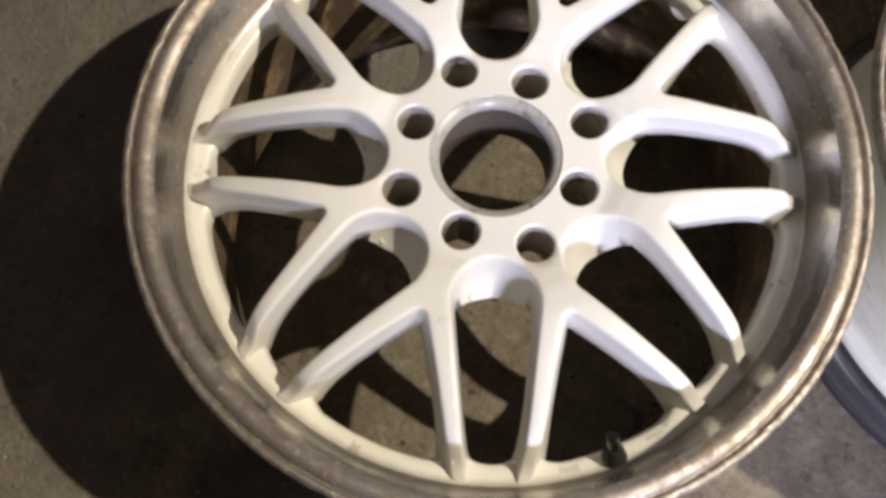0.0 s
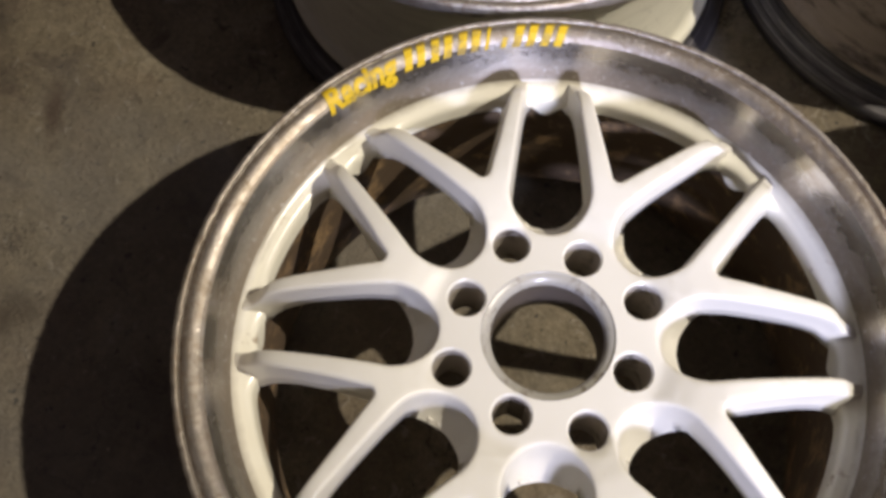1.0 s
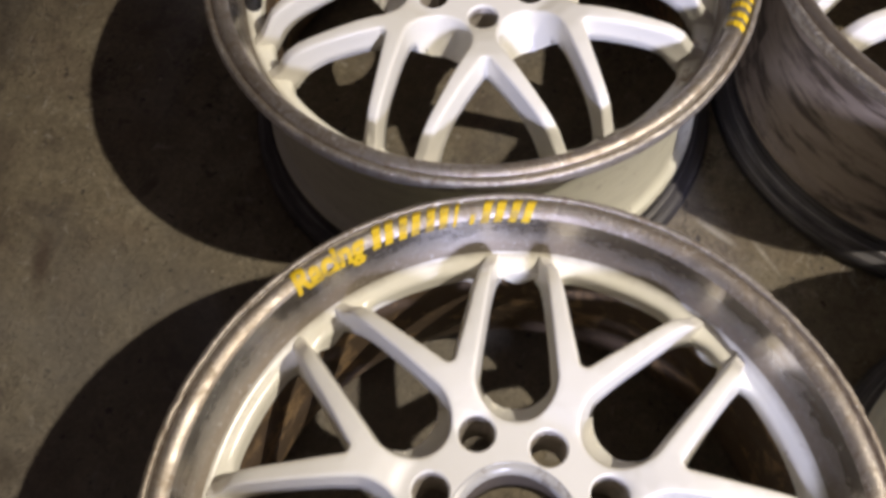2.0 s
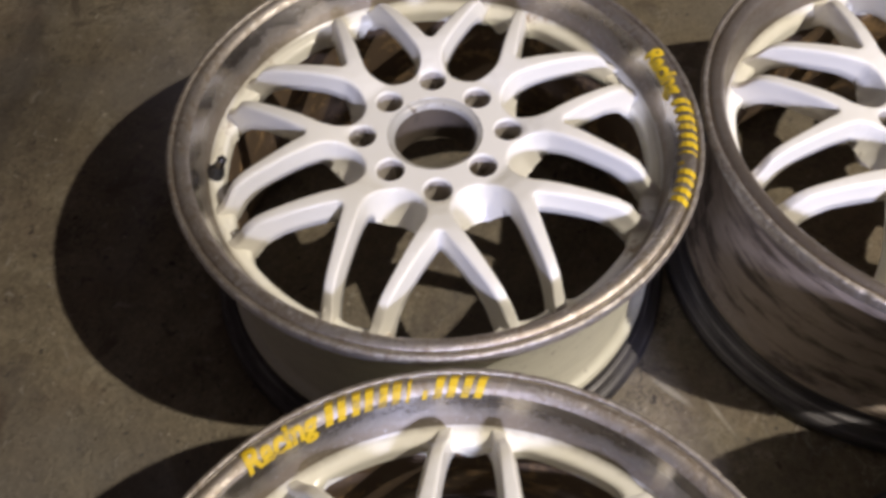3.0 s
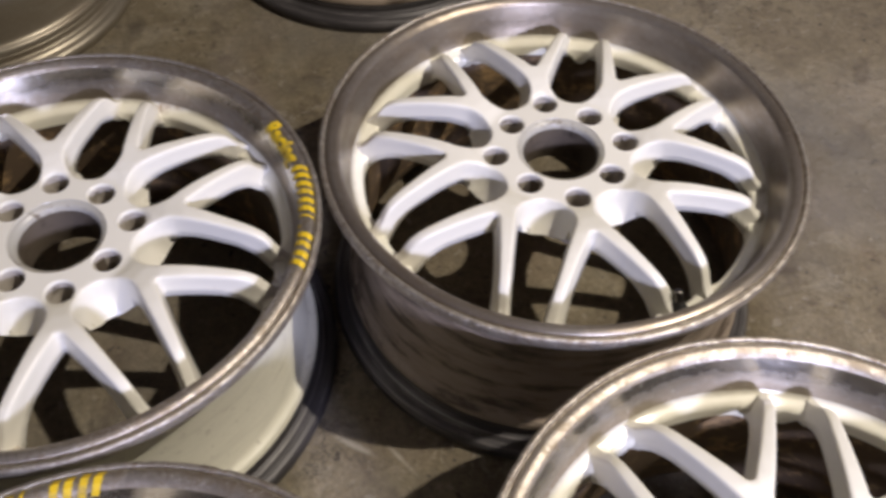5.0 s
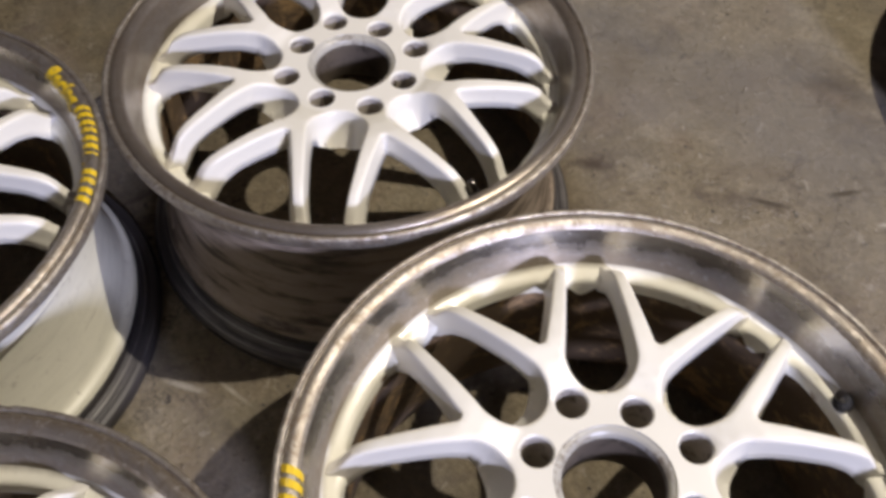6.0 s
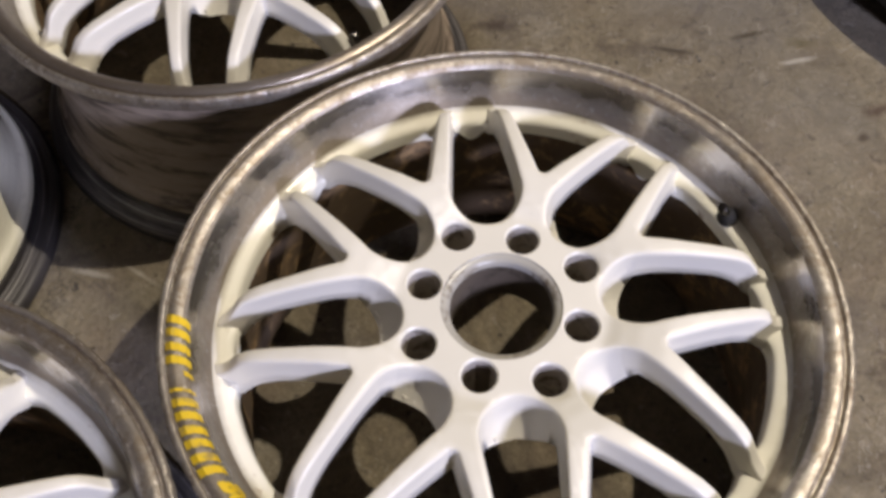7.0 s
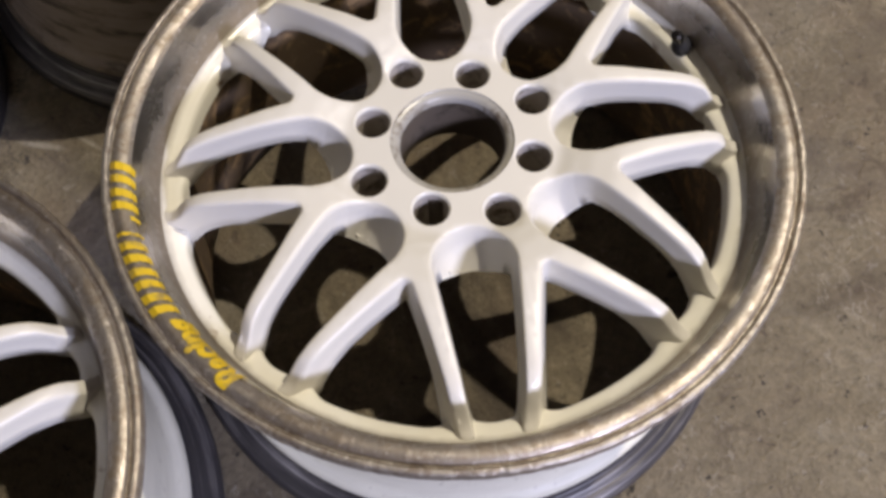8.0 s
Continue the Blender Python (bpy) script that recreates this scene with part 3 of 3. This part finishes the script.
ME_INSIDE = lathe_mesh("inner_barrel", INSIDE, M_INNER)


def lip_point(s, up=0.0005):
    """The place (r, z) at s metres along the lip from its outer rim inwards, lifted by up."""
    run = curve_through(FLANGE, 4) + curve_through(LIP, 4)[1:]
    for a, b in zip(run, run[1:]):
        l = math.hypot(b[0] - a[0], b[1] - a[1])
        if s <= l or b is run[-1]:
            u = s / l
            nx, nz = (b[1] - a[1]) / l, -(b[0] - a[0]) / l
            if nz < 0:
                nx, nz = -nx, -nz
            return a[0] + (b[0] - a[0]) * u + nx * up, a[1] + (b[1] - a[1]) * u + nz * up
        s -= l


def bend_on_lip(name, verts, faces, start, parent, outer, label=""):
    """Flat lettering (x along, y up, metres) laid round the lip clockwise from the angle start; outer: where its foot lies."""
    out = []
    for x, y, z in verts:
        r, h = lip_point(outer - y, 0.0008 + z)
        a = radians(start) - x / 0.196
        out.append((r * math.cos(a), r * math.sin(a), h))
    me = bpy.data.meshes.new(name)
    me.from_pydata(out, [], faces)
    me.materials.append(M_YELLOW)
    return part(name, me, parent, label)


def text_mesh(body, size, shear):
    cu = bpy.data.curves.new("word", "FONT")
    cu.body, cu.size, cu.shear, cu.resolution_u, cu.offset = body, size, shear, 3, size * 0.045
    ob = bpy.data.objects.new("word", cu)
    scene.collection.objects.link(ob)
    me = ob.evaluated_get(bpy.context.evaluated_depsgraph_get()).to_mesh()
    bm = bmesh.new()
    bm.from_mesh(me)
    bmesh.ops.triangulate(bm, faces=bm.faces)
    for _ in range(3):
        long = [e for e in bm.edges if e.calc_length() > 0.0016]
        bmesh.ops.subdivide_edges(bm, edges=long, cuts=1)
        bmesh.ops.triangulate(bm, faces=bm.faces)
    verts = [tuple(v.co) for v in bm.verts]
    faces = [tuple(v.index for v in fc.verts) for fc in bm.faces]
    bm.free()
    bpy.data.objects.remove(ob)
    bpy.data.curves.remove(cu)
    return verts, faces


def slanted_marks(x0, w, h, slant, bar, worn):
    """Two slanted plain bars; a worn pair has lost most of its paint."""
    verts, faces = [], []

    def block(a, b, c, d, cells=4):
        s = len(verts)
        for i in range(cells + 1):
            for j in range(cells + 1):
                x, y = a + (b - a) * i / cells, c + (d - c) * j / cells
                verts.append((x0 + x + slant * y, y, 0.0))
        for i in range(cells):
            for j in range(cells):
                q = s + i * (cells + 1) + j
                faces.append((q, q + cells + 1, q + cells + 2, q + 1))
    if worn:
        block(0, bar * 0.4, 0, h)
        block(w - bar * 0.6, w, 0, h * 0.4)
    else:
        block(0, bar, 0, h)
        block(w - bar, w, 0, h)
    return verts, faces


def lettering(wheel, start):
    """The yellow word and the six pairs of plain bars that stand for a maker's name."""
    verts, faces = text_mesh("Racing", 0.0215, 0.22)
    wide = max(v[0] for v in verts)
    verts = [(v[0] * 0.054 / wide, v[1], v[2]) for v in verts]
    bend_on_lip("lettering", verts, faces, start, wheel, 0.0185, "yellow painted word")
    for i in range(6):
        v, f = slanted_marks(0.0570 + i * 0.0182, 0.0140, 0.0165, 0.30, 0.0054, i == 3)
        bend_on_lip("lettering_mark", v, f, start, wheel, 0.0180, "worn yellow painted mark" if i == 3 else "yellow painted mark")


def valve(wheel, degrees):
    stem = [(0.0, 0.0), (0.0075, 0.0), (0.0078, 0.004), (0.0062, 0.010), (0.0050, 0.014), (0.0, 0.0145)]
    v, f = lathe(stem, 20)
    me = weld(v, f, "valve", M_RUBBER, 50)
    ob = part("valve", me, wheel, "black rubber tyre valve")
    x, y = polar(0.1775, degrees)
    ob.matrix_parent_inverse = Matrix()
    ob.matrix_local = pose(x, y, 0.1605) @ Matrix.Scale(0.88, 4) @ Matrix.Rotation(radians(degrees), 4, "Z") @ Matrix.Rotation(radians(-28), 4, "Y")
    cap = [(0.0, 0.0), (0.0040, 0.0), (0.0042, 0.0100), (0.0032, 0.0115), (0.0, 0.0118)]
    v, f = lathe(cap, 14)
    c = part("valve_cap", weld(v, f, "valve_cap", M_BRASS, 30), ob, "worn metal valve stem")
    c.matrix_local = pose(0, 0, 0.0140)


def cast_marks(wheel, degrees):
    """Small raised bars on the ledge where worn cast characters stand."""
    rng = random.Random(3)
    verts, faces = [], []
    for side in (-9.5, 7.0):
        for i in range(5):
            a0, a1 = radians(degrees + side + i * 0.75), radians(degrees + side + i * 0.75 + 0.32)
            r0, r1 = 0.1738, 0.1738 + rng.uniform(0.0028, 0.0042)
            s = len(verts)
            for up in (0.0, 0.0007):
                verts += [(r * math.cos(a), r * math.sin(a), 0.1592 + (r - 0.1730) * 0.46 + up) for r, a in ((r0, a0), (r1, a0), (r1, a1), (r0, a1))]
            faces += [(s + 4, s + 5, s + 6, s + 7)] + [(s + k, s + (k + 1) % 4, s + 4 + (k + 1) % 4, s + 4 + k) for k in range(4)]
    tagged(part("cast_marks", mesh_of("cast_marks", verts, faces, M_WHITE, smooth=False), wheel), "raised cast marks", kind="stuff")


WHEELS = []


def alloy_wheel(x, y, phi, label, lip=None, barrel=None, word=None, valve_at=None, tilt=(0, 0)):
    wheel = thing("alloy_wheel", pose(x, y, 0, tilt[0], tilt[1], 0), label, "wheel rim", "white alloy wheels")
    part("rim_bead", EDGES[len(WHEELS) % 4], wheel, "kerbed and corroded aluminium rim edge")
    part("flange_face", ME_FLANGE_DULL if lip else ME_FLANGE, wheel, "scratched bare aluminium flange")
    part("polished_lip", lip or ME_LIP, wheel, "dull oxidised aluminium lip" if lip else "polished aluminium lip")
    WHEELS.append(wheel)
    part("ledge", ME_LEDGE, wheel).matrix_local = pose(0, 0, 0, 0, 0, phi)
    part("barrel", barrel or ME_BARREL, wheel)
    part("bead_seat", ME_BEAD, wheel, "worn black inner flange")
    part("inner_barrel", ME_INSIDE, wheel, "brown inside coated with brake dust")
    part("hub", HUB, wheel).matrix_local = pose(0, 0, 0, 0, 0, phi)
    part("bore_ring", BORE_RING, wheel, "bare metal centre bore")
    part("bore_wall", BORE_WALL, wheel, "dark brown wall of the centre bore")
    for k in range(8):
        x_, y_ = polar(0.0574 if k % 2 == 0 else 0.0502, phi - 45 * k)
        part("bolt_hole", SLEEVE, wheel, "dark unpainted bolt hole").matrix_local = pose(x_, y_, HUB_TOP - 0.0032)
    for k in range(8):
        part("spoke", SPOKE, wheel).matrix_local = pose(0, 0, 0, 0, 0, phi + 45 * k)
    if word is not None:
        lettering(wheel, word)
    if valve_at is not None:
        valve(wheel, valve_at)
        cast_marks(wheel, valve_at)
    return wheel


# ---- the setting ----
def slab(name, x0, x1, y0, y1, z0, z1, material, label):
    bm = bmesh.new()
    bmesh.ops.create_cube(bm, size=1.0)
    for v in bm.verts:
        v.co = Vector(((x0 + x1) / 2 + v.co.x * (x1 - x0), (y0 + y1) / 2 + v.co.y * (y1 - y0), (z0 + z1) / 2 + v.co.z * (z1 - z0)))
    me = bpy.data.meshes.new(name)
    bm.to_mesh(me)
    bm.free()
    me.materials.append(material)
    return tagged(new(name, me), label, name.split("_")[0], kind="structure")


slab("floor", -3.2, 3.6, -3.2, 3.6, -0.15, 0.0, M_FLOOR, "stained brownish grey concrete floor with grit and cracks")
# unseen walls and ceiling, added to close the place and bounce violet light
slab("wall_north", -3.2, 3.6, 3.6, 3.8, -0.15, 3.9, M_WALL, "unseen added wall, tinted violet for bounce light")
slab("wall_south", -3.2, 3.6, -3.4, -3.2, -0.15, 3.9, M_WALL, "unseen added wall, tinted violet for bounce light")
slab("wall_west", -3.4, -3.2, -3.4, 3.8, -0.15, 3.9, M_WALL, "unseen added wall, tinted violet for bounce light")
slab("wall_east", 3.6, 3.8, -3.4, 3.8, -0.15, 3.9, M_WALL, "unseen added wall, tinted violet for bounce light")
slab("ceiling", -3.4, 3.8, -3.4, 3.8, 3.9, 4.05, M_WALL, "unseen added ceiling, tinted violet for bounce light")

# ---- the wheels ----
alloy_wheel(0.0000, 0.0000, 110.98, "white eight-spoke alloy wheel with scuffed polished lip and yellow lettering", word=134.2, valve_at=-70)
alloy_wheel(-0.0243, 0.4189, 93.40, "white eight-spoke alloy wheel with stained lip and yellow lettering", word=24.5, valve_at=-172)
alloy_wheel(0.3926, 0.4295, 86.78, "white eight-spoke alloy wheel with dull lip and grimy barrel", lip=ME_LIP_DULL, barrel=ME_BARREL_DIRTY, valve_at=-75)
alloy_wheel(0.4203, 0.0068, 90.75, "white eight-spoke alloy wheel with bright polished lip and yellow lettering", word=205.5, valve_at=0)
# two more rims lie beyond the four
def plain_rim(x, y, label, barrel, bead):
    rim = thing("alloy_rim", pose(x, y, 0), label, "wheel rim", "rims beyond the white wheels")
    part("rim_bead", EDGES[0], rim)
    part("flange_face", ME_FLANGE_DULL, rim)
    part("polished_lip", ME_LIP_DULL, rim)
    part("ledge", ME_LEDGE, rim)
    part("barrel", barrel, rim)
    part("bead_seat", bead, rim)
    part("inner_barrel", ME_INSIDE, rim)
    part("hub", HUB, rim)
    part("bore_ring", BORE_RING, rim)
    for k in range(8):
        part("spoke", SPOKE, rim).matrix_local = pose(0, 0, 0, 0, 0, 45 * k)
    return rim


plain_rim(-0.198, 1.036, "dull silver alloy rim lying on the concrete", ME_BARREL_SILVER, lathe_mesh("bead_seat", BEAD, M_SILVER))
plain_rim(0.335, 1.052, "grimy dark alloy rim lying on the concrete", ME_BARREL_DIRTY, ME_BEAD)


def tyre(x, y):
    t = thing("tyre", pose(x, y, 0), "black rubber tyre lying on the concrete", "tyre")
    wall = curve_through([(0.283, 0.022), (0.262, 0.006), (0.245, 0.003), (0.240, 0.0045), (0.215, 0.000), (0.197, 0.004), (0.190, 0.012), (0.193, 0.022), (0.215, 0.020), (0.255, 0.026), (0.276, 0.034)], 3)
    for name, side in (("lower_sidewall", [(r, z) for r, z in wall]), ("upper_sidewall", [(r, 0.190 - z) for r, z in wall])):
        v, f = lathe(side, 96)
        part(name, weld(v, f, name, M_RUBBER, 40), t)
    tread = [(0.283, 0.022), (0.289, 0.036)]
    for z in (0.050, 0.080, 0.110, 0.140):
        tread += [(0.292, z - 0.009), (0.292, z - 0.004), (0.285, z - 0.003), (0.285, z + 0.003), (0.292, z + 0.004)]
    tread += [(0.289, 0.154), (0.283, 0.168), (0.276, 0.156), (0.278, 0.095), (0.276, 0.034)]
    v, f = lathe(tread, 120, closed=True)
    part("tread", weld(v, f, "tread", M_RUBBER, 30), t, "grooved black tread")
    return t


tyre(1.271, 0.198)


def grit():
    """Loose sand grains and crumbs on the floor."""
    rng = random.Random(5)
    verts, faces = [], []
    ring = [(1, 0, 0), (0, 1, 0), (-1, 0, 0), (0, -1, 0)]
    for _ in range(900):
        x, y = rng.uniform(-0.75, 1.15), rng.uniform(-0.45, 1.0)
        size = 0.0006 + 0.0022 * rng.random() ** 4
        s = len(verts)
        turn_by = rng.uniform(0, 3)
        c, d = math.cos(turn_by) * size, math.sin(turn_by) * size
        for a, b, _z in ring:
            k = rng.uniform(0.7, 1.2)
            verts.append((x + (a * c - b * d) * k, y + (a * d + b * c) * k, size * 0.4))
        verts += [(x, y, size * rng.uniform(0.8, 1.2)), (x, y, -0.0002)]
        for i in range(4):
            faces += [(s + i, s + (i + 1) % 4, s + 4), (s + (i + 1) % 4, s + i, s + 5)]
    me = bpy.data.meshes.new("grit")
    me.from_pydata(verts, [], faces)
    me.materials.append(M_GRIT)
    tagged(new("grit", me), "pale sand grains and crumbs on the concrete", "grit", kind="stuff")


grit()


def flakes():
    """Dark chips of dirt and paint lying about the floor."""
    rng = random.Random(11)
    verts, faces = [], []
    for _ in range(150):
        x, y = rng.uniform(-0.75, 1.25), rng.uniform(-0.45, 1.0)
        size, n = 0.0012 + 0.0042 * rng.random() ** 3, rng.randint(5, 7)
        s0, spin, thin = len(verts), rng.uniform(0, 6), rng.uniform(0.35, 0.9)
        for z in (0.0002, 0.0004 + size * rng.uniform(0.15, 0.4)):
            for i in range(n):
                a = 2 * math.pi * i / n
                u, w = math.cos(a) * size * rng.uniform(0.7, 1.25), math.sin(a) * size * thin * rng.uniform(0.7, 1.25)
                verts.append((x + u * math.cos(spin) - w * math.sin(spin), y + u * math.sin(spin) + w * math.cos(spin), z + rng.uniform(0, size * 0.15)))
        faces.append(tuple(range(s0 + 2 * n - 1, s0 + n - 1, -1))[::-1])
        faces += [(s0 + i, s0 + (i + 1) % n, s0 + n + (i + 1) % n, s0 + n + i) for i in range(n)]
    me = bpy.data.meshes.new("dirt_flakes")
    me.from_pydata(verts, [], faces)
    me.materials.append(M_FLAKE)
    tagged(new("dirt_flakes", me), "dark chips of dirt scattered on the concrete", "debris", kind="stuff")


flakes()
